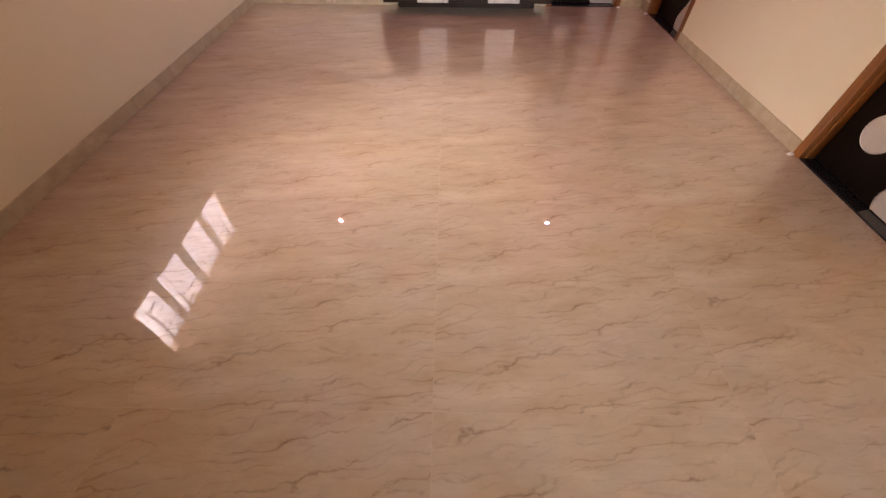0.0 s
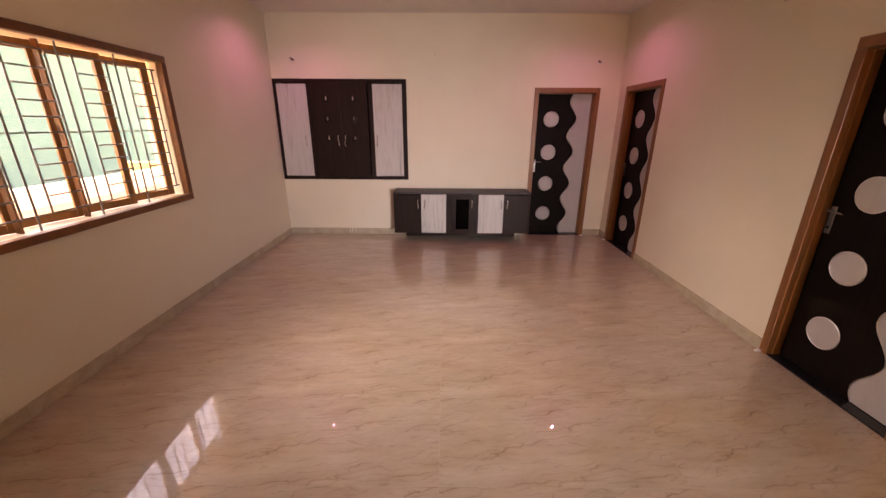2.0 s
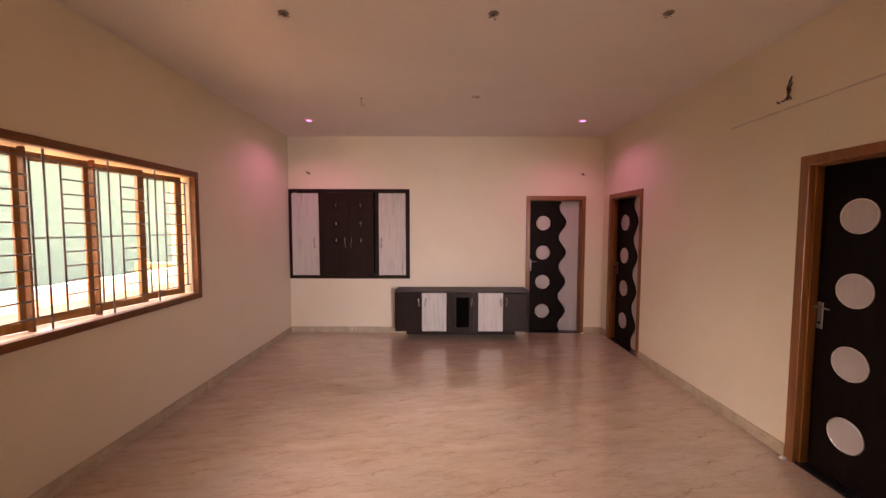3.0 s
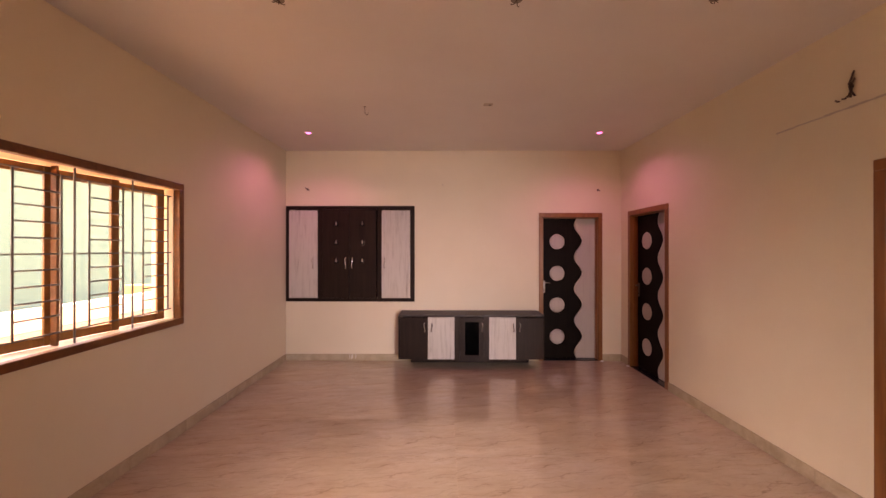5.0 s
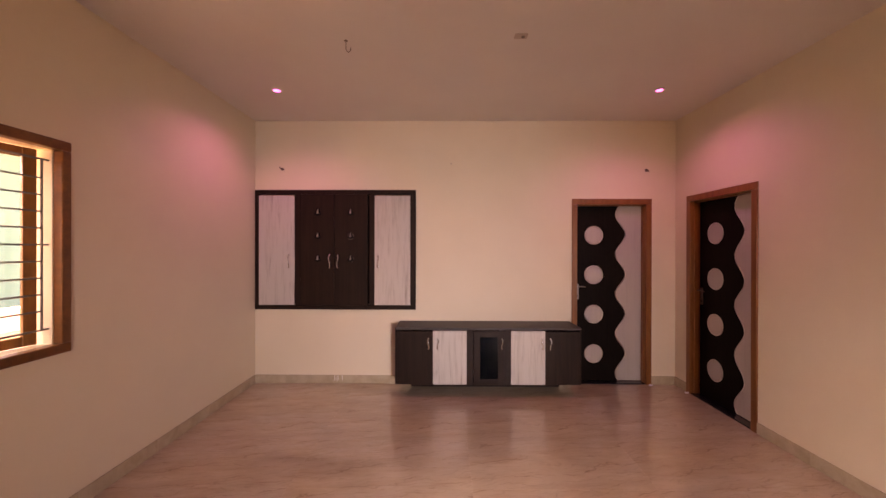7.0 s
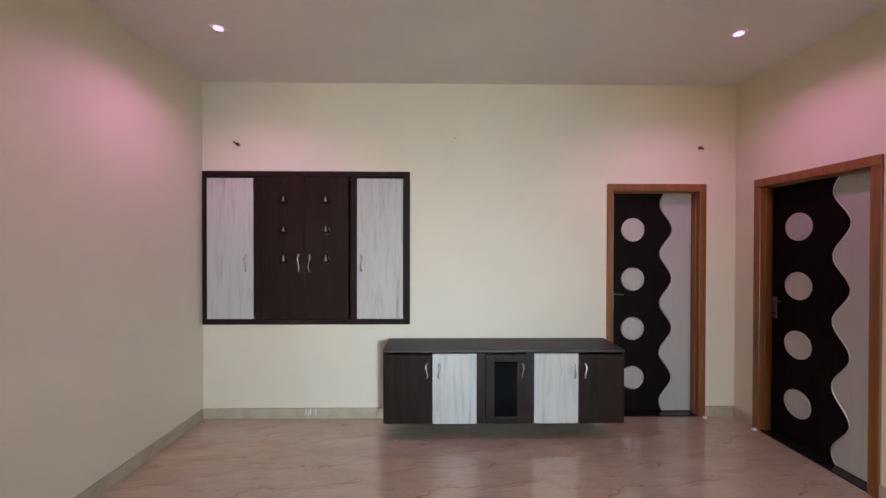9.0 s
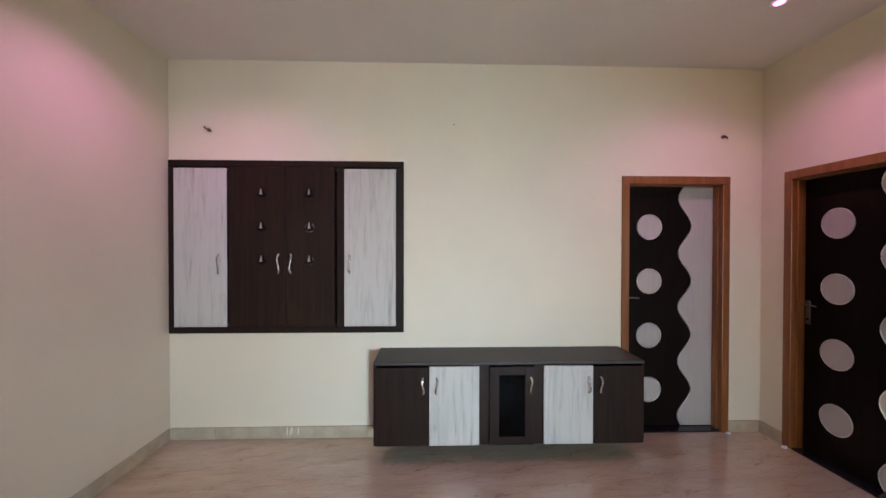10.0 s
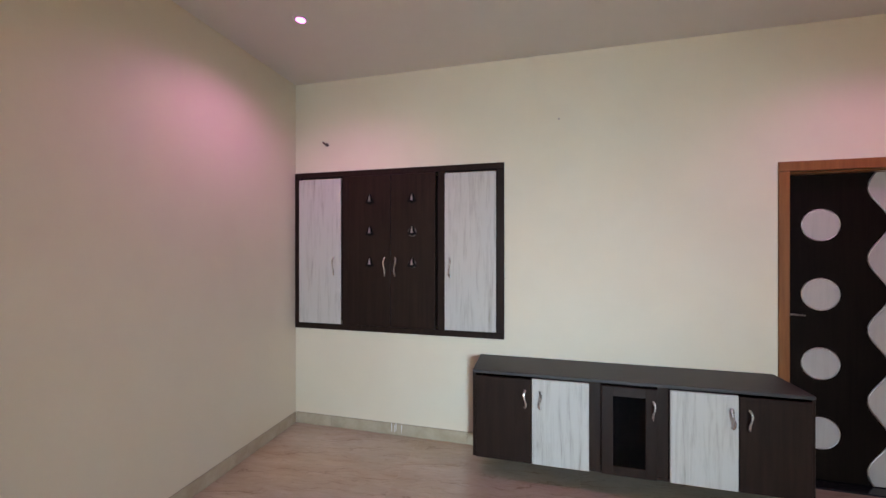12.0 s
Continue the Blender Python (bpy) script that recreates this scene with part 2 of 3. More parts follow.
M_CONDUIT = grey_stone("grey_patched_plaster", (0.50, 0.42, 0.36), (0.62, 0.54, 0.46), 0.8, 12)
M_GLASS = glass("clear_window_glass")
M_DARKGLASS = glass("smoked_cabinet_glass", (0.06, 0.06, 0.07), 0.04, 0.02)
M_DARKGLASS.node_tree.nodes["Principled BSDF"].inputs["IOR"].default_value = 1.14
M_WHITEPLASTIC = paint("white_plastic", (0.78, 0.78, 0.76), (0.82, 0.82, 0.80), 0.35)
M_LED = glowing("lit_pink_led", (1.0, 0.16, 0.90), 0.62)
M_EXT = paint("outside_white_paint", (0.66, 0.63, 0.57), (0.72, 0.69, 0.63), 0.8)
M_YELLOW = paint("outside_yellow_paint", (0.60, 0.48, 0.20), (0.66, 0.53, 0.25), 0.8)
M_MINT = paint("outside_mint_paint", (0.072, 0.218, 0.208), (0.086, 0.240, 0.228), 0.8)
M_CREAM = paint("outside_cream_paint", (0.46, 0.34, 0.24), (0.54, 0.41, 0.30), 0.8)
M_REVEAL = paint("peach_reveal_paint", (0.83, 0.70, 0.50), (0.86, 0.75, 0.56), 0.6)
M_GROUND = grey_stone("sandy_ground", (0.42, 0.31, 0.21), (0.55, 0.43, 0.31), 0.9, 1.5)


# ---- mesh helpers ----
def box(bm, x0, x1, y0, y1, z0, z1, bevel=0.0, seg=1):
    r = bmesh.ops.create_cube(bm, size=1.0)
    for v in r["verts"]:
        v.co = Vector(((x0 + x1) / 2 + v.co.x * (x1 - x0), (y0 + y1) / 2 + v.co.y * (y1 - y0), (z0 + z1) / 2 + v.co.z * (z1 - z0)))
    if bevel:
        edges = list({e for v in r["verts"] for e in v.link_edges})
        bmesh.ops.bevel(bm, geom=edges, offset=bevel, segments=seg, affect="EDGES", profile=0.5)
    return bm


def cyl(bm, a, b, r, seg=10, r2=None):
    a, b = Vector(a), Vector(b)
    d = b - a
    m = Matrix.Translation((a + b) / 2) @ d.to_track_quat("Z", "Y").to_matrix().to_4x4()
    bmesh.ops.create_cone(bm, cap_ends=True, segments=seg, radius1=r, radius2=r if r2 is None else r2, depth=d.length, matrix=m)
    return bm


def tube(bm, pts, r, seg=8):
    """A bent round rod through the points."""
    pts = [Vector(p) for p in pts]
    rings = []
    for i, p in enumerate(pts):
        d = (pts[min(i + 1, len(pts) - 1)] - pts[max(i - 1, 0)]).normalized()
        q = d.to_track_quat("Z", "Y")
        rad = r[i] if isinstance(r, (list, tuple)) else r
        rings.append([bm.verts.new(p + q @ Vector((rad * math.cos(2 * math.pi * k / seg), rad * math.sin(2 * math.pi * k / seg), 0))) for k in range(seg)])
    for a, b in zip(rings, rings[1:]):
        for k in range(seg):
            bm.faces.new((a[k], a[(k + 1) % seg], b[(k + 1) % seg], b[k]))
    bm.faces.new(rings[0][::-1])
    bm.faces.new(rings[-1])
    return bm


def lathe(bm, profile, centre, axis="Z", seg=24):
    """A turned body: profile of (radius, height) along the axis."""
    c = Vector(centre)
    rings = []
    for r, h in profile:
        ring = []
        for k in range(seg):
            a = 2 * math.pi * k / seg
            p = Vector((r * math.cos(a), r * math.sin(a), h)) if axis == "Z" else Vector((r * math.cos(a), -h, r * math.sin(a)))
            ring.append(bm.verts.new(c + p))
        rings.append(ring)
    for a, b in zip(rings, rings[1:]):
        for k in range(seg):
            bm.faces.new((a[k], a[(k + 1) % seg], b[(k + 1) % seg], b[k]))
    bm.faces.new(rings[0][::-1])
    bm.faces.new(rings[-1])
    return bm


def prism(bm, outline, y0, y1):
    """An outline in x and z, with a thickness along y."""
    a = [bm.verts.new((x, y0, z)) for x, z in outline]
    b = [bm.verts.new((x, y1, z)) for x, z in outline]
    bm.faces.new(a)
    bm.faces.new(b[::-1])
    k = len(outline)
    for i in range(k):
        bm.faces.new((a[i], b[i], b[(i + 1) % k], a[(i + 1) % k]))
    return bm


def mesh_from(name, bm, mat, smooth=False):
    bmesh.ops.recalc_face_normals(bm, faces=bm.faces)
    me = bpy.data.meshes.new(name)
    bm.to_mesh(me)
    bm.free()
    me.materials.append(mat)
    if smooth:
        for p in me.polygons:
            p.use_smooth = True
        me.set_sharp_from_angle(angle=radians(35))
    return me


def part(name, bm, mat, parent, label="", smooth=False):
    ob = new(name, mesh_from(name, bm, mat, smooth))
    ob.parent = parent
    return tagged(ob, label)


def thing(name, label, category, at=None, group="", kind=""):
    ob = new(name)
    ob.empty_display_size = 0.1
    if at is not None:
        ob.matrix_world = at
    return tagged(ob, label, category, group, kind)


def setting(name, bm, mat, label, category):
    ob = new(name, mesh_from(name, bm, mat))
    return tagged(ob, label, category, "", "structure")


def wall_mesh(us, depth, height, holes):
    """A wall along x from us[0] to us[1], depth along y, with openings (u0, u1, z0, z1) cut through."""
    xs = sorted({us[0], us[1], *[h[0] for h in holes], *[h[1] for h in holes]})
    zs = sorted({-0.3, height, *[h[2] for h in holes], *[h[3] for h in holes]})
    solid = {}
    for i in range(len(xs) - 1):
        for k in range(len(zs) - 1):
            cx, cz = (xs[i] + xs[i + 1]) / 2, (zs[k] + zs[k + 1]) / 2
            solid[i, k] = not any(h[0] < cx < h[1] and h[2] < cz < h[3] for h in holes)
    bm = bmesh.new()
    quad = lambda *p: bm.faces.new([bm.verts.new(q) for q in p])
    for (i, k), s in solid.items():
        if not s:
            continue
        x0, x1, z0, z1 = xs[i], xs[i + 1], zs[k], zs[k + 1]
        quad((x0, 0, z0), (x1, 0, z0), (x1, 0, z1), (x0, 0, z1))
        quad((x0, depth, z0), (x0, depth, z1), (x1, depth, z1), (x1, depth, z0))
        for key, pts in (((i - 1, k), ((x0, 0, z0), (x0, 0, z1), (x0, depth, z1), (x0, depth, z0))),
                         ((i + 1, k), ((x1, 0, z0), (x1, depth, z0), (x1, depth, z1), (x1, 0, z1))),
                         ((i, k - 1), ((x0, 0, z0), (x0, depth, z0), (x1, depth, z0), (x1, 0, z0))),
                         ((i, k + 1), ((x0, 0, z1), (x1, 0, z1), (x1, depth, z1), (x0, depth, z1)))):
            if not solid.get(key, False):
                quad(*pts)
    bmesh.ops.remove_doubles(bm, verts=bm.verts, dist=0.0005)
    return bm


# ---- the room's shell ----
D1, D2, D3, DW, DH = 1.617, 5.440, 2.540, 0.908, 2.105
WIN_Y, WIN_W, WIN_Z0, WIN_Z1 = 1.715, 1.833, 0.935, 2.144
CAB_X0, CAB_X1, CAB_Z0, CAB_Z1 = -2.018, -0.168, 0.832, 2.204

wall_n = setting("wall_north", wall_mesh((XW, XE), T, H, [(D1, D1 + DW, -0.02, DH), (CAB_X0 + 0.03, CAB_X1 - 0.03, CAB_Z0 + 0.03, CAB_Z1 - 0.03)]), M_WALL, "cream painted plaster wall with a door and a recessed cabinet", "wall")
wall_n.matrix_world = pose(0, YN, 0)
wall_e = setting("wall_east", wall_mesh((-YN - T, -YS), T, H, [(-D2, -D2 + DW, -0.02, DH), (-D3, -D3 + DW, -0.02, DH)]), M_WALL, "cream painted plaster wall with two dark doors", "wall")
wall_e.matrix_world = pose(XE, 0, 0, 0, 0, -90)
wall_w = setting("wall_west", wall_mesh((YS, YN + T), T, H, [(WIN_Y + 0.045, WIN_Y + WIN_W - 0.045, WIN_Z0 + 0.045, WIN_Z1 - 0.045)]), M_WALL, "cream painted plaster wall with a wide barred window", "wall")
wall_w.matrix_world = pose(XW, 0, 0, 0, 0, 90)
wall_s = setting("wall_south", wall_mesh((-XE - T, -XW + T), T, H, [(-2.76, -1.74, -0.02, 2.10)]), M_WALL, "plain cream painted wall with an open entrance", "wall")
wall_s.matrix_world = pose(0, YS, 0, 0, 0, 180)
bm = bmesh.new()
box(bm, XW - T - 0.02, XE + T + 0.02, YS - T - 0.02, YN + T + 0.02, H, H + 0.15)
ceiling = setting("ceiling", bm, M_CEIL, "plain off-white painted ceiling slab", "ceiling")
bm = bmesh.new()
box(bm, XW, XE, YS - T, YN + 0.08, ZF - 0.20, ZF - 0.0004)
floor = setting("floor", bm, M_GROUT, "polished beige marble-look floor tiles with fine joints", "floor")

# plain walls of the rooms beyond the closed doors
for nm, a in (("wall_beyond_north", (D1 - 0.2, D1 + DW + 0.2, YN + T + 0.004, YN + T + 0.10)),
              ("wall_beyond_east", (XE + T + 0.024, XE + T + 0.12, D3 - DW - 0.2, D2 + 0.2))):
    bm = bmesh.new()
    box(bm, *a, -0.3, 2.95)
    setting(nm, bm, M_WALL, "plain wall that closes the space beyond a door", "wall")

# ---- outside the window ----
bm = bmesh.new()
box(bm, -400, 400, -400, 400, -0.9, -0.30)
ground = setting("ground", bm, M_GROUND, "sandy sunlit ground round the house", "ground")
bm = bmesh.new()
box(bm, XW - T - 0.32, XW - T, WIN_Y - 0.25, WIN_Y + WIN_W + 0.25, 2.20, 2.27, 0.006)
tagged(new("window_sunshade", mesh_from("window_sunshade", bm, M_DARKHOLE)), "bare grey concrete sunshade over the window", "sunshade", "", "structure")
compound = thing("compound_wall", "white plastered compound wall with a cream base, in bright sun", "boundary wall", pose(-5.05, 0, -0.30), kind="structure")
bm = bmesh.new()
box(bm, -0.15, 0, -14, 16, 0.82, 1.10, 0.01)
part("upper_wall", bm, M_EXT, compound)
bm = bmesh.new()
box(bm, -0.17, 0.02, -14, 16, 0, 0.82, 0.01)
part("base_course", bm, M_CREAM, compound, "cream painted base course")

bm = bmesh.new()
box(bm, -6.6, -3.4, 8.2, 8.35, -0.30, 0.82, 0.01)
tagged(new("garden_wall", mesh_from("garden_wall", bm, M_YELLOW)), "yellow painted garden wall beside the house", "boundary wall", "", "structure")


def neighbour_house():
    h = thing("neighbour_house", "mint green painted house across the compound wall", "house", pose(-9.5, 5.0, -0.30))
    bm = bmesh.new()
    box(bm, -4, 0, -9, 9, 0, 4.0)
    part("wall", bm, M_MINT, h)
    bm = bmesh.new()
    box(bm, -4.3, 0.35, -9.3, 9.3, 4.0, 4.2, 0.01)
    part("roof", bm, M_EXT, h, "white concrete roof slab")


neighbour_house()


# ---- window ----
def window():
    w = thing("window_1", "wide teak window with four open sashes and a steel grille", "window", pose(XW, WIN_Y, 0, 0, 0, 90), kind="structure")
    z0, z1, W = WIN_Z0, WIN_Z1, WIN_W
    for nm, a in (("bottom_rail", (0, W, z0, z0 + 0.055)), ("top_rail", (0, W, z1 - 0.055, z1))):
        bm = bmesh.new()
        box(bm, a[0], a[1], -0.022, 0.035, a[2], a[3], 0.006, 2)
        part(nm, bm, M_WINFRAME, w)
    for nm, a in (("side_stile", (0, 0.052)), ("side_stile", (W - 0.052, W))):
        bm = bmesh.new()
        box(bm, a[0], a[1], -0.0215, 0.0345, z0 + 0.055, z1 - 0.055, 0.006, 2)
        part(nm, bm, M_WINFRAME, w)
    bays = [0.057] + [0.445 + 0.43 * k for k in range(4)]
    # fixed posts of the frame
    for u in bays[1:3]:
        bm = bmesh.new()
        box(bm, u - 0.002, u + 0.014, 0.074, 0.116, z0 + 0.054, z1 - 0.054, 0.004)
        part("mullion", bm, M_WINFRAME, w)
    # painted boards that line the opening
    for nm, a in (("lining_board", (0.0455, 0.0535, z0 + 0.0535, z1 - 0.0535)), ("lining_board", (W - 0.0535, W - 0.0455, z0 + 0.0535, z1 - 0.0535)),
                  ("lining_board", (0.0455, W - 0.0455, z0 + 0.0455, z0 + 0.0535)), ("lining_board", (0.0455, W - 0.0455, z1 - 0.0535, z1 - 0.0455))):
        bm = bmesh.new()
        box(bm, a[0], a[1], 0.036, T - 0.02, a[2], a[3], 0.001)
        part(nm, bm, M_REVEAL, w)
    # sashes stand a little open, hinged on their far side
    sz0, sz1 = z0 + 0.060, z1 - 0.060
    for k in range(4):
        sw = bays[k + 1] - bays[k] - (0.020 if k in (0, 3) else 0.030)
        st = (0.032, 0.032, 0.052, 0.060)[k]
        s = new("sash")
        s.parent = w
        s.matrix_local = pose(bays[k + 1] + (0.010 if k > 1 else 0.006), 0.119 if k < 2 else 0.084, 0, 0, 0, -13)
        for a, b_ in ((-sw, -sw + st), (-st, 0)):
            bm = bmesh.new()
            box(bm, a, b_, 0, 0.024, sz0, sz1, 0.003)
            part("sash_stile", bm, M_SASH, s)
        for a, b_ in ((sz0, sz0 + 0.055), (sz1 - 0.055, sz1)):
            bm = bmesh.new()
            box(bm, -sw + st, -st, 0.001, 0.023, a, b_, 0.003)
            part("sash_rail", bm, M_SASH, s)
        bm = bmesh.new()
        box(bm, -sw + st - 0.004, -st + 0.004, 0.012, 0.016, sz0 + 0.051, sz1 - 0.051)
        g = part("pane", bm, M_GLASS, s, "clear glass pane")
        g.visible_shadow = False
    # steel grille
    gy, zt, zm, zb = 0.057, 2.030, 1.552, 1.075
    for z in (zt, zm, zb):
        bm = bmesh.new()
        box(bm, 0.046, W - 0.046, gy - 0.004, gy + 0.004, z - 0.005, z + 0.005)
        part("grille_rail", bm, M_BARS, w)
    for k in range(4):
        e = bays[k + 1]
        for u, lo, hi in ((e - 0.350, z0 + 0.05, z1 - 0.05), (e - 0.254, zb, zt), (e, zb, zt)):
            bm = bmesh.new()
            cyl(bm, (u, gy - 0.009, lo), (u, gy - 0.009, hi), 0.0062, 8)
            part("grille_bar", bm, M_BARS, w)
        for j in range(-4, 5):
            if j == 0:
                continue
            bm = bmesh.new()
            z = zm + 0.0925 * j
            cyl(bm, (e - 0.254, gy - 0.009, z), (e, gy - 0.009, z), 0.0052, 8)
            part("grille_rung", bm, M_BARS, w)
    return w


window()


# ---- doors ----
def door(name, at, label, f=0.095):
    """A panel door in its frame; x runs across it from the handle side, y into the wall."""
    d = thing(name, label, "door", at, kind="structure")
    fw, y0 = 0.062, -0.012
    for a, b_ in ((0.0, fw), (DW - fw, DW)):
        bm = bmesh.new()
        box(bm, a, b_, y0, 0.125, ZF, DH - 0.065, 0.005, 2)
        part("jamb", bm, M_FRAME, d)
    bm = bmesh.new()
    box(bm, 0.0, DW, y0 - 0.0005, 0.1245, DH - 0.065, DH, 0.005, 2)
    part("head", bm, M_FRAME, d)
    for a, b_ in ((fw - 0.002, fw + 0.011), (DW - fw - 0.011, DW - fw + 0.002)):
        bm = bmesh.new()
        box(bm, a, b_, 0.030, f - 0.006, ZF + 0.011, DH - 0.076, 0.003)
        part("door_stop", bm, M_FRAME, d)
    bm = bmesh.new()
    box(bm, fw + 0.011, DW - fw - 0.011, 0.030, f - 0.006, DH - 0.076, DH - 0.064, 0.003)
    part("door_stop", bm, M_FRAME, d)
    bm = bmesh.new()
    box(bm, fw, DW - fw, 0.0, 0.16, ZF - 0.01, ZF + 0.010, 0.002)
    part("threshold", bm, M_BLACK, d, "polished black granite threshold")
    x0, x1, z0, z1 = fw + 0.003, DW - fw - 0.003, ZF + 0.014, DH - 0.068
    bm = bmesh.new()
    box(bm, x0, x1, f, f + 0.032, z0, z1, 0.002)
    leaf = part("leaf", bm, M_WENGE_DOOR, d, "dark wood-grain laminate leaf")
    cx = DW / 2
    wave = lambda z: cx + 0.144 + 0.057 * math.cos(2 * math.pi * (z - 0.312) / 0.4635)
    zs = [z0 + 0.001 + (z1 - z0 - 0.002) * i / 120 for i in range(121)]
    bm = bmesh.new()
    prism(bm, [(wave(z), z) for z in zs] + [(x1 - 0.001, z1 - 0.001), (x1 - 0.001, z0 + 0.001)], f - 0.003, f + 0.001)
    part("wavy_panel", bm, M_PALE_DOOR, d, "pale laminate panel with a wavy edge")
    bm = bmesh.new()
    tube(bm, [(wave(z), f - 0.003, z) for z in zs], 0.0042, 6)
    part("wavy_trim", bm, M_SILVER, d, "silver edging strip", True)
    for k in range(4):
        c = (cx - 0.165, f, 0.308 + 0.4615 * k)
        bm = bmesh.new()
        lathe(bm, [(0.104, -0.001), (0.104, 0.003), (0.102, 0.004)], c, "Y", 48)
        part("round_inlay", bm, M_PALE_DOOR, d, "round pale laminate inlay")
        bm = bmesh.new()
        tube(bm, [(c[0] + 0.105 * math.cos(a), f - 0.002, c[2] + 0.105 * math.sin(a)) for a in [2 * math.pi * i / 48 for i in range(49)]], 0.0036, 6)
        part("inlay_ring", bm, M_SILVER, d, "silver ring", True)
    handle = new("handle")
    handle.parent = d
    hx = x0 + 0.030
    bm = bmesh.new()
    box(bm, hx - 0.019, hx + 0.019, f - 0.007, f, 0.945, 1.125, 0.004, 2)
    part("backplate", bm, M_STEEL, handle)
    bm = bmesh.new()
    cyl(bm, (hx, f - 0.006, 1.095), (hx, f - 0.040, 1.095), 0.009, 12)
    tube(bm, [(hx - 0.006, f - 0.040, 1.095), (hx + 0.03, f - 0.042, 1.096), (hx + 0.065, f - 0.041, 1.094), (hx + 0.088, f - 0.039, 1.091)], [0.007, 0.007, 0.006, 0.005], 10)
    part("lever", bm, M_STEEL, handle, "chrome lever", True)
    bm = bmesh.new()
    cyl(bm, (hx, f - 0.006, 0.985), (hx, f - 0.012, 0.985), 0.009, 12)
    part("keyhole", bm, M_BLACK, handle)
    return d


door("door_1", pose(D1, YN, 0), "closed dark door with round pale inlays and teak frame, beside the low cabinet")
door("door_2", pose(XE, D2, 0, 0, 0, -90), "closed dark door with round pale inlays and teak frame, near the room corner")
door("door_3", pose(XE, D3, 0, 0, 0, -90), "closed dark door with round pale inlays and teak frame, under the wire stubs", 0.092)


# ---- cabinets ----
def bow_handle(parent, x, y, z0, z1, s=1):
    """A chrome S-bow handle that stands off a front at y."""
    h = new("handle")
    h.parent = parent
    bm = bmesh.new()
    pts, rad = [], []
    for i in range(17):
        t = i / 16
        pts.append((x + s * 0.006 * math.sin(2 * math.pi * t), y - 0.006 - 0.020 * math.sin(math.pi * t) ** 0.6, z0 + (z1 - z0) * t))
        rad.append(0.0055 + 0.003 * abs(math.cos(math.pi * t)))
    tube(bm, pts, rad, 8)
    part("bow", bm, M_CHROME, h, "chrome bow handle", True)
    for z in (z0 + 0.004, z1 - 0.004):
        bm = bmesh.new()
        cyl(bm, (x, y, z), (x, y - 0.009, z), 0.008, 10)
        part("foot", bm, M_CHROME, h)
    return h


def bell(parent, x, y, z, scuffed=0):
    """A small silver bell on a bell-shaped black plate; two of the plates have a chipped pale edge."""
    b = new("bell_ornament")
    b.parent = parent
    shape = [(0.0, 0.040), (0.010, 0.034), (0.014, 0.020), (0.020, 0.004), (0.030, -0.016), (0.033, -0.026), (0.012, -0.030), (0.006, -0.037)]
    out = [(x + u, z + v) for u, v in shape] + [(x - u, z + v) for u, v in shape[:0:-1]]
    if scuffed:
        bm = bmesh.new()
        rad = 0.038 if scuffed > 1 else 0.034
        lathe(bm, [(rad, 0.0), (rad, 0.0008), (rad - 0.003, 0.0012)], (x + 0.002, y, z - 0.010), "Y", 20)
        part("chipped_edge", bm, M_CHIP, b, "pale chipped edge round the plate")
    bm = bmesh.new()
    prism(bm, [(x + (p - x) * 1.22, z + (q - z) * 1.15) for p, q in out], y - 0.003, y + 0.0005)
    part("plate", bm, M_MATTEBLACK, b)
    bm = bmesh.new()
    lathe(bm, [(0.002, 0.028), (0.004, 0.024), (0.006, 0.012), (0.008, -0.004), (0.012, -0.014), (0.0125, -0.017)], (x, y - 0.010, z), "Z", 16)
    cyl(bm, (x, y - 0.010, z + 0.024), (x, y - 0.002, z + 0.036), 0.0018, 6)
    part("bell", bm, M_SILVER, b, "small silver bell", True)


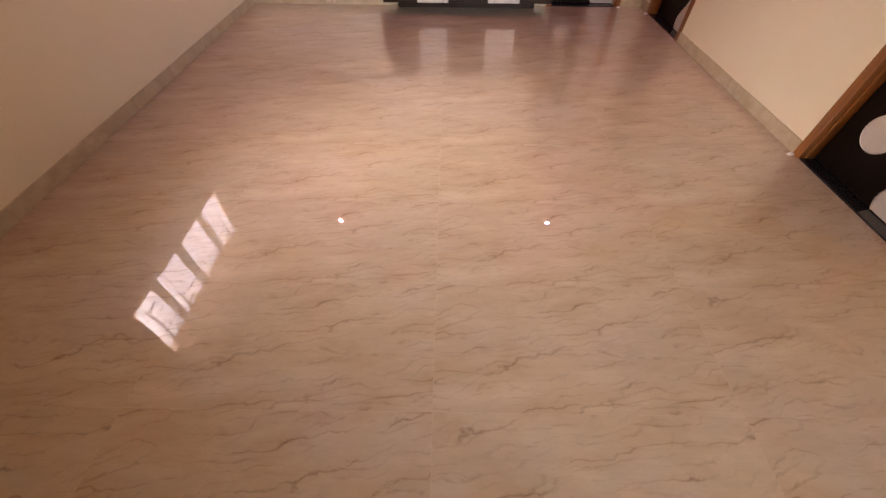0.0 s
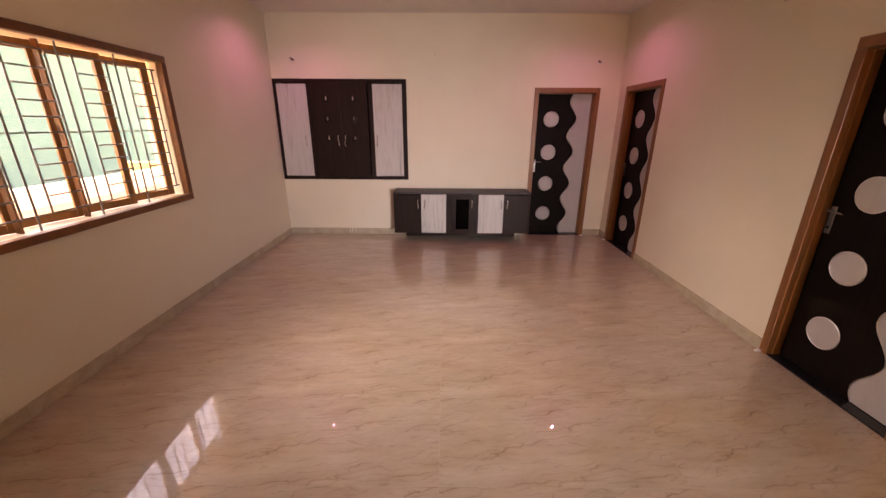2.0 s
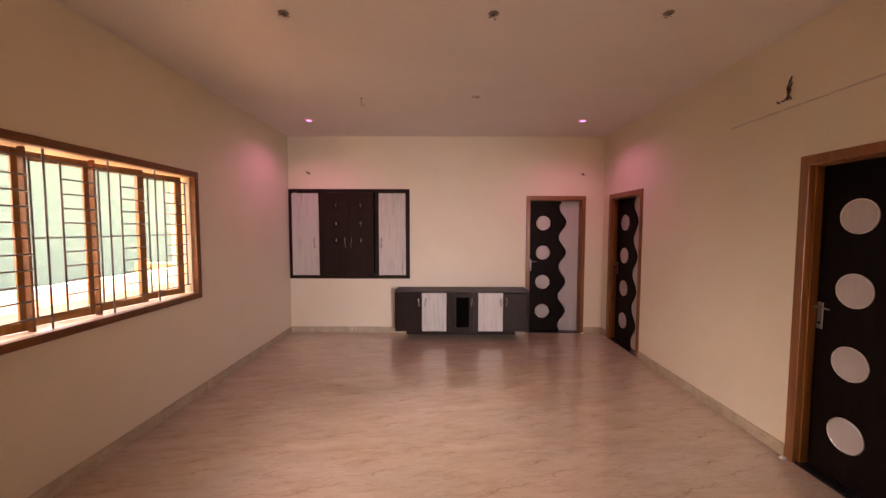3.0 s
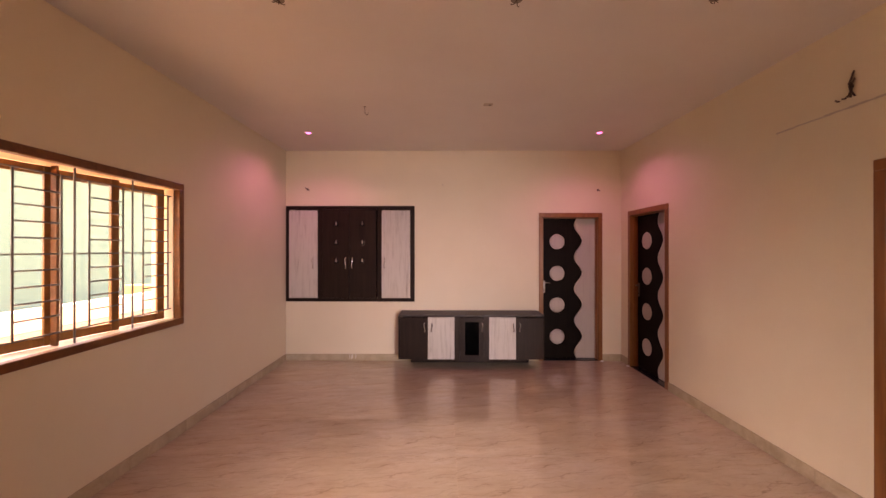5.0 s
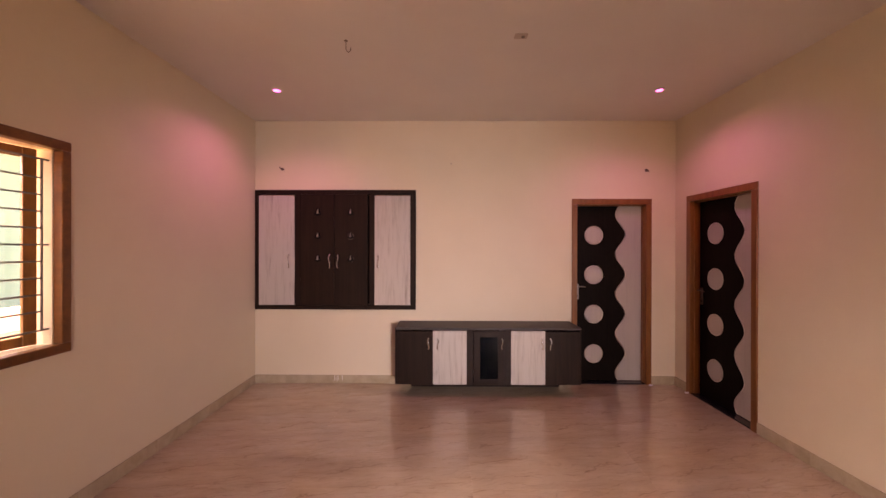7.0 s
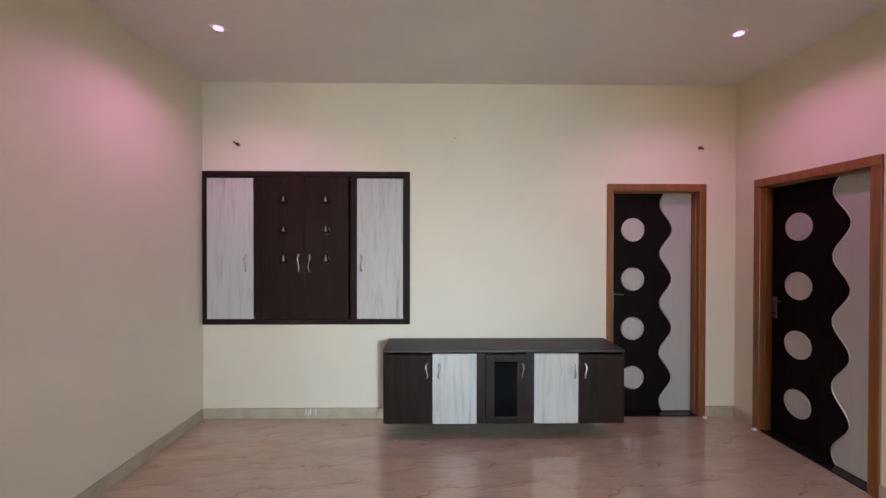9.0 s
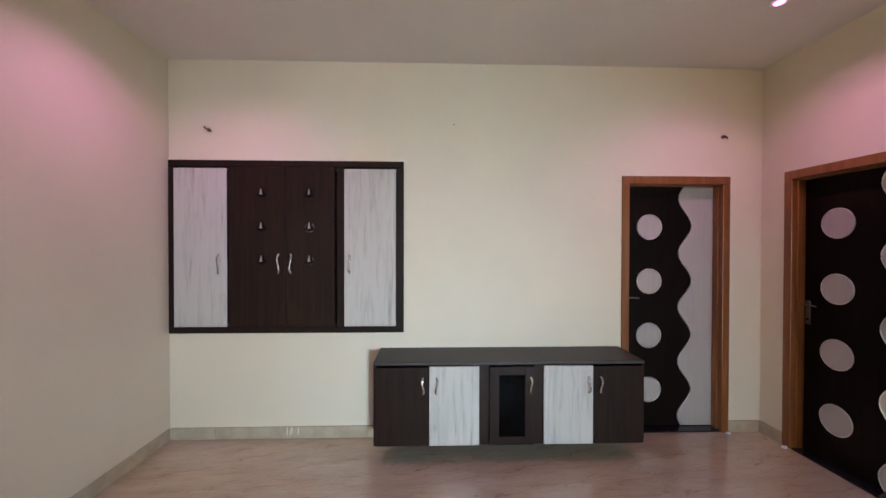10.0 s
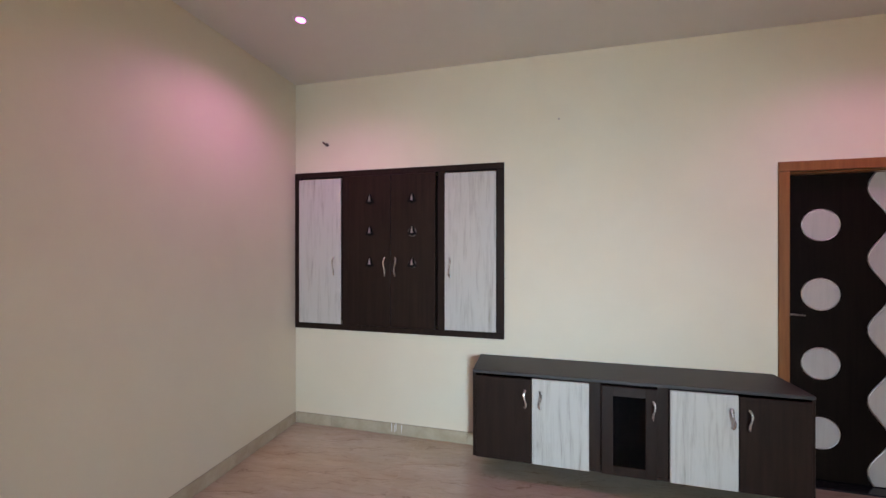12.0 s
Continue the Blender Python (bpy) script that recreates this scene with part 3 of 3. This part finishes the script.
def wall_cabinet():
    c = thing("wall_cabinet", "recessed dark wall cabinet with pale side doors and small bells", "cabinet", pose(0, YN, 0))
    x0, x1, z0, z1 = CAB_X0, CAB_X1, CAB_Z0, CAB_Z1
    y = -0.018
    bm = bmesh.new()
    box(bm, x0, x1, T + 0.001, T + 0.02, z0, z1)
    part("back_panel", bm, M_WENGE, c)
    for nm, a in (("bottom_rail", (x0, x1, z0, z0 + 0.048)), ("top_rail", (x0, x1, z1 - 0.050, z1)),
                  ("side_stile", (x0, x0 + 0.056, z0 + 0.048, z1 - 0.050)), ("side_stile", (x1 - 0.060, x1, z0 + 0.048, z1 - 0.050)),
                  ("post", (-1.553, -1.492, z0 + 0.048, z1 - 0.050)), ("post", (-0.700, -0.640, z0 + 0.048, z1 - 0.050))):
        bm = bmesh.new()
        box(bm, a[0], a[1], y, 0.02 if "rail" in nm or "stile" in nm else 0.15, a[2], a[3], 0.003)
        part(nm, bm, M_WENGE, c)
    zb, zt = z0 + 0.054, z1 - 0.066
    for nm, a, b_, mat, hx, s in (("pale_door", x0 + 0.054, -1.557, M_PALE, -1.621, 1), ("dark_door", -1.490, -1.1055, M_WENGE, -1.154, 1),
                                  ("dark_door", -1.1015, -0.718, M_WENGE, -1.059, -1), ("pale_door", -0.638, -0.230, M_PALE, -0.595, -1)):
        d = y - 0.016 if nm == "pale_door" else y - 0.006
        bm = bmesh.new()
        box(bm, a, b_, d, y - 0.0005 if nm == "pale_door" else 0.012, zb if nm == "pale_door" else z0 + 0.050, zt if nm == "pale_door" else z1 - 0.052, 0.003, 2)
        door_part = part(nm, bm, mat, c, "pale streaked laminate door" if nm == "pale_door" else "dark laminate door")
        bow_handle(door_part, hx, d, 1.309, 1.461, s)
        if nm == "dark_door":
            bx = -1.290 if hx < -1.1 else -0.915
            for z in (1.950, 1.682, 1.420):
                bell(door_part, bx, d, z, 0 if bx < -1.0 else {1.682: 2, 1.420: 1}.get(z, 0))
    return c


def tv_cabinet():
    c = thing("low_cabinet", "long low dark cabinet with pale doors and a glass door", "cabinet", pose(0, YN, 0))
    x0, x1, z0, z1, f = -0.354, 1.592, 0.110, 0.705, -0.378
    s = 0.020
    for nm, a in (("top", (x0, x1, f - 0.004, 0, z1 - 0.022, z1)), ("bottom", (x0, x1, f + 0.002, 0, z0, z0 + s)),
                  ("side", (x0, x0 + s, f, 0, z0 + s, z1 - 0.022)), ("side", (x1 - s, x1, f, 0, z0 + s, z1 - 0.022)),
                  # recessed dark board down to the floor, added to deepen the shade underneath
                  ("back", (x0 + s, x1 - s, -0.012, 0, z0 + s, z1 - 0.022)), ("plinth", (x0 + 0.14, x1 - 0.14, -0.09, -0.072, ZF, z0)),
                  ("divider", (0.396, 0.466, f + 0.002, -0.012, z0 + s, z1 - 0.022)), ("divider", (0.790, 0.852, f + 0.002, -0.012, z0 + s, z1 - 0.022))):
        bm = bmesh.new()
        box(bm, *a, 0.002)
        part(nm, bm, M_GREYWENGE if nm == "top" else M_WENGE, c, "greyer dark laminate top" if nm == "top" else "")
    zb, zt = z0 + 0.006, z1 - 0.034
    for nm, a, b_, mat, hx, sg in (("dark_door", x0 + 0.022, 0.037, M_WENGE, -0.004, 1), ("pale_door", 0.041, 0.395, M_PALE, 0.093, -1),
                                   ("pale_door", 0.856, 1.213, M_PALE, 1.178, 1), ("dark_door", 1.217, x1 - 0.022, M_WENGE, 1.264, -1)):
        bm = bmesh.new()
        d = f - 0.018
        box(bm, a, b_, d, f - 0.0006, zb, zt + 0.006 if nm == "pale_door" else zt, 0.005, 2)
        dp = part(nm, bm, mat, c, "pale streaked laminate door" if nm == "pale_door" else "dark laminate door")
        bow_handle(dp, hx, d, 0.484, 0.600, sg)
    d = f - 0.018
    g = new("glass_door")
    g.parent = c
    a, b_, ga, gb, gz0, gz1 = 0.470, 0.786, 0.536, 0.722, 0.172, 0.612
    for nm, q in (("door_stile", (a, ga, zb, zt)), ("door_stile", (gb, b_, zb, zt)), ("door_rail", (ga, gb, zb, gz0)), ("door_rail", (ga, gb, gz1, zt))):
        bm = bmesh.new()
        box(bm, q[0], q[1], d, f - 0.0006, q[2], q[3], 0.002)
        part(nm, bm, M_WENGE, g)
    bm = bmesh.new()
    box(bm, ga - 0.004, gb + 0.004, f - 0.010, f - 0.006, gz0 - 0.004, gz1 + 0.004)
    part("pane", bm, M_DARKGLASS, g, "smoked glass pane")
    bow_handle(c, 0.761, d, 0.487, 0.602, -1)
    return c


wall_cabinet()
tv_cabinet()


# ---- lamps and unfinished outlets ----
def downlight(x, y):
    d = thing("recessed_downlight", "small round recessed downlight lit in pinkish white", "downlight", pose(x, y, H), "lit downlights")
    bm = bmesh.new()
    lathe(bm, [(0.030, -0.006), (0.046, -0.006), (0.050, -0.002), (0.050, 0.0), (0.030, 0.0)], (0, 0, 0), "Z", 32)
    part("trim_ring", bm, M_WHITEPLASTIC, d, "white trim ring", True)
    bm = bmesh.new()
    lathe(bm, [(0.029, -0.0075), (0.029, -0.0065)], (0, 0, 0), "Z", 28)
    part("lens", bm, M_LED, d, "glowing pink lens")
    lamp = new("downlight_beam", bpy.data.lights.new("downlight_beam", "SPOT"))
    lamp.data.energy, lamp.data.color = PINK, (0.90, 0.37, 1.0)
    lamp.data.spot_size, lamp.data.spot_blend, lamp.data.shadow_soft_size = radians(150), 0.85, 0.02
    lamp.matrix_world = look((x, y, H - 0.04), (x, y + 0.0001, 0))
    return d


PINK = 2.15
downlight(-1.391, 4.820)
downlight(2.141, 4.826)


def lamp_hole(x, y, turn):
    """A cut hole for a lamp with the ends of its wires hanging out."""
    o = thing("wired_lamp_hole", "empty round lamp hole with loose brown wires in the ceiling", "lamp hole", pose(x, y, H, 0, 0, turn), "empty lamp holes")
    bm = bmesh.new()
    lathe(bm, [(0.034, -0.0015), (0.034, -0.0005)], (0, 0, 0), "Z", 20)
    part("opening", bm, M_DARKHOLE, o, "dark bare opening")
    for k, (dx, dy, dz) in enumerate(((0.036, 0.01, -0.018), (-0.034, 0.016, -0.012), (0.008, -0.024, -0.030))):
        bm = bmesh.new()
        tube(bm, [(0, 0, 0), (dx * 0.4, dy * 0.4, dz * 1.1), (dx * 0.8, dy, dz), (dx * 1.0, dy * 1.2, dz * 0.7)], 0.0022, 6)
        part("wire", bm, M_WIRE, o, "", True)


lamp_hole(-0.682, 2.446, 20)
lamp_hole(0.674, 2.452, 130)
lamp_hole(1.798, 2.444, 250)

fan_hook = thing("fan_hook", "thin dark iron fan hook hanging from the ceiling", "hook", pose(-0.531, 4.013, H))
bm = bmesh.new()
tube(bm, [(0, 0, 0.0), (0, 0, -0.05), (0.004, 0, -0.07), (0.02, 0, -0.085), (0.034, 0, -0.07), (0.034, 0, -0.05)], 0.0022, 8)
part("rod", bm, M_WIRE, fan_hook, "", True)
bm = bmesh.new()
lathe(bm, [(0.013, -0.003), (0.013, 0.0)], (0.0, 0, 0), "Z", 16)
part("plate", bm, M_DARKHOLE, fan_hook)

junction = thing("ceiling_junction_box", "small grey junction box set in the ceiling", "junction box", pose(0.691, 3.961, H))
bm = bmesh.new()
box(bm, -0.045, 0.045, -0.03, 0.03, -0.006, 0, 0.002)
part("cover", bm, M_CONDUIT, junction)
bm = bmesh.new()
cyl(bm, (0.015, 0, -0.006), (0.015, 0, -0.012), 0.012, 10)
part("knockout", bm, M_DARKHOLE, junction)


def wall_stub(x, z, big):
    """The ends of two wires that come out of the plaster."""
    o = thing("wire_stub", "short loose wire ends sticking out of the wall", "wire", pose(x, YN, z), "wire stubs")
    bm = bmesh.new()
    lathe(bm, [(0.017, -0.001), (0.017, 0.002)], (0, 0, 0), "Y", 14)
    part("outlet", bm, M_DARKHOLE, o)
    for dx, dz in ((0.03 * min(big + 0.3, 1.0), -0.012), (-0.03 * big, 0.02 * big)):
        bm = bmesh.new()
        tube(bm, [(0, 0, 0), (dx * 0.3, -0.02, dz * 0.2), (dx, -0.03, dz), (dx * 1.2, -0.025, dz * 1.6)], 0.0065, 6)
        part("wire", bm, M_WIRE, o, "", True)


wall_stub(-1.709, 2.445, 0.6)
wall_stub(2.464, 2.433, 0.15)
nail = thing("wall_nail", "tiny dark nail in the cream wall", "nail", pose(0.235, YN, 2.505))
bm = bmesh.new()
lathe(bm, [(0.003, 0.0), (0.003, 0.012), (0.009, 0.0125), (0.008, 0.015)], (0, 0, 0), "Y", 10)
part("head", bm, M_CONDUIT, nail)

# unfinished lamp point over the third door, with the line of a filled wall chase under it
east_stub = thing("wall_wire_bundle", "bundle of brown wire ends coming out of the wall", "wire", pose(XE, 2.652, 2.52, 0, 0, -90))
for pts in (((0.002, 0, 0.165), (0.012, -0.022, 0.13), (0.000, -0.026, 0.07), (0.006, -0.022, 0.0)),
            ((-0.004, 0, 0.14), (-0.008, -0.020, 0.09), (0.010, -0.026, 0.05), (-0.006, -0.022, 0.004)),
            ((0.006, 0, 0.12), (-0.004, -0.018, 0.06), (0.012, -0.022, 0.025), (0.026, -0.020, 0.002)),
            ((0.0, 0, 0.08), (-0.012, -0.016, 0.02), (-0.032, -0.018, 0.006), (-0.05, -0.016, 0.010)),
            ((-0.105, 0, 0.022), (-0.092, -0.012, 0.016), (-0.08, -0.014, 0.006), (-0.068, -0.012, 0.004))):
    bm = bmesh.new()
    tube(bm, pts, 0.0055, 6)
    part("wire", bm, M_WIRE, east_stub, "", True)
chase = thing("filled_wall_chase", "thin rough line of grey filler across the wall", "filler line", pose(XE, 3.18, 2.463, 0, 0, -90))
bm = bmesh.new()
random.seed(4)
for k in range(22):
    u = 0.05 * k
    box(bm, u, u + 0.052, -0.002 - 0.0005 * (k % 2), 0.001, -0.006 + 0.0005 * k + random.uniform(-0.002, 0.002), 0.006 + 0.0005 * k + random.uniform(-0.002, 0.002))
part("filler", bm, M_CONDUIT, chase)

# ---- skirting pieces ----
skirt = thing("baseboard", "low beige stone skirting tiles along the walls", "skirting", None, kind="structure")
SK_H, SK_T = 0.078, 0.012


def skirt_run(at, length, first):
    """Pieces of about 0.6 m along x from 0, standing out towards -y."""
    u, step = 0.0, first
    while u < length - 0.01:
        e = min(u + step, length)
        bm = bmesh.new()
        box(bm, 0, e - u - 0.002, -SK_T, -0.0005, ZF + 0.001, SK_H, 0.002)
        p = part("skirting_tile", bm, M_SKIRT, skirt)
        p.matrix_world = at @ pose(u, 0, 0)
        u, step = e, 0.6


skirt_run(pose(XW + SK_T, YN, 0), D1 - XW - SK_T, 0.35)
skirt_run(pose(D1 + DW, YN, 0), XE - D1 - DW - SK_T, 0.6)
skirt_run(pose(XE, YN, 0, 0, 0, -90), YN - D2, 0.6)
skirt_run(pose(XE, D2 - DW, 0, 0, 0, -90), D2 - DW - D3, 0.45)
skirt_run(pose(XE, D3 - DW, 0, 0, 0, -90), D3 - DW - YS, 0.45)
skirt_run(pose(XW, YS, 0, 0, 0, 90), YN - YS - SK_T, 0.4)

drips = thing("paint_drips", "dried white paint drips over the skirting tile", "paint drips", pose(-1.05, YN - SK_T, 0))
for k, (u, w_, a, b_) in enumerate(((-0.05, 0.006, 0.012, 0.076), (-0.025, 0.004, 0.004, 0.070), (-0.012, 0.007, 0.016, 0.077), (0.038, 0.005, 0.010, 0.074))):
    bm = bmesh.new()
    prism(bm, [(u, a), (u + w_ * 0.6, a), (u + w_, (a + b_) / 2), (u + w_ * 0.8, b_), (u - w_ * 0.2, b_)], -0.0012, -0.0002)
    part("drip", bm, M_WHITEPLASTIC, drips)



def plaster_dab(x, y, w_, h_, seed):
    """A lump of white cement left at the foot of a door frame."""
    random.seed(seed)
    bm = bmesh.new()
    bmesh.ops.create_icosphere(bm, subdivisions=2, radius=1.0)
    for v in bm.verts:
        k = random.uniform(0.75, 1.15)
        v.co = Vector((v.co.x * w_ * k, v.co.y * w_ * 0.6 * k, max(v.co.z, 0) * h_ * k))
    ob = new("plaster_dab", mesh_from("plaster_dab", bm, M_WHITEPLASTIC, True))
    ob.location = (x, y, ZF)
    tagged(ob, "small lump of white cement at the foot of the door frame", "cement dab", "cement dabs")


plaster_dab(D1 + DW - 0.02, YN - 0.030, 0.022, 0.016, 3)
plaster_dab(XE - 0.030, D2 - 0.045, 0.026, 0.018, 5)
plaster_dab(XE - 0.030, D3 - 0.012, 0.026, 0.020, 8)

# ---- floor tiles ----
TILE_X, TILE_Y, GAP = 1.2, 0.6, 0.0011
tile_meshes = {}


def tile(x0, x1, y0, y1):
    """One tile; tiles of one size and print share a mesh whose origin is the whole tile's middle."""
    cx = 0.351 + TILE_X * (math.floor(((x0 + x1) / 2 - 0.351) / TILE_X) + 0.5)
    cy = 0.795 + TILE_Y * (math.floor(((y0 + y1) / 2 - 0.795) / TILE_Y) + 0.5)
    key = tuple(round(v, 3) for v in (x0 - cx, x1 - cx, y0 - cy, y1 - cy))
    if key not in tile_meshes:
        bm = bmesh.new()
        g = GAP / 2
        box(bm, key[0] + g, key[1] - g, key[2] + g, key[3] - g, -0.0013, 0.0)
        tile_meshes[key] = mesh_from("floor_tile", bm, M_FLOOR)
    ob = new("floor_tile", tile_meshes[key])
    ob.parent = floor
    ob.location = (cx, cy, ZF)


edges_x = [XW] + [0.351 + TILE_X * k for k in range(-1, 3) if XW < 0.351 + TILE_X * k < XE] + [XE]
edges_y = [YS - T] + [0.795 + TILE_Y * k for k in range(-6, 9) if YS - T < 0.795 + TILE_Y * k < YN - 0.02] + [YN]
for xa, xb in zip(edges_x, edges_x[1:]):
    for ya, yb in zip(edges_y, edges_y[1:]):
        tile(xa, xb, ya, yb)
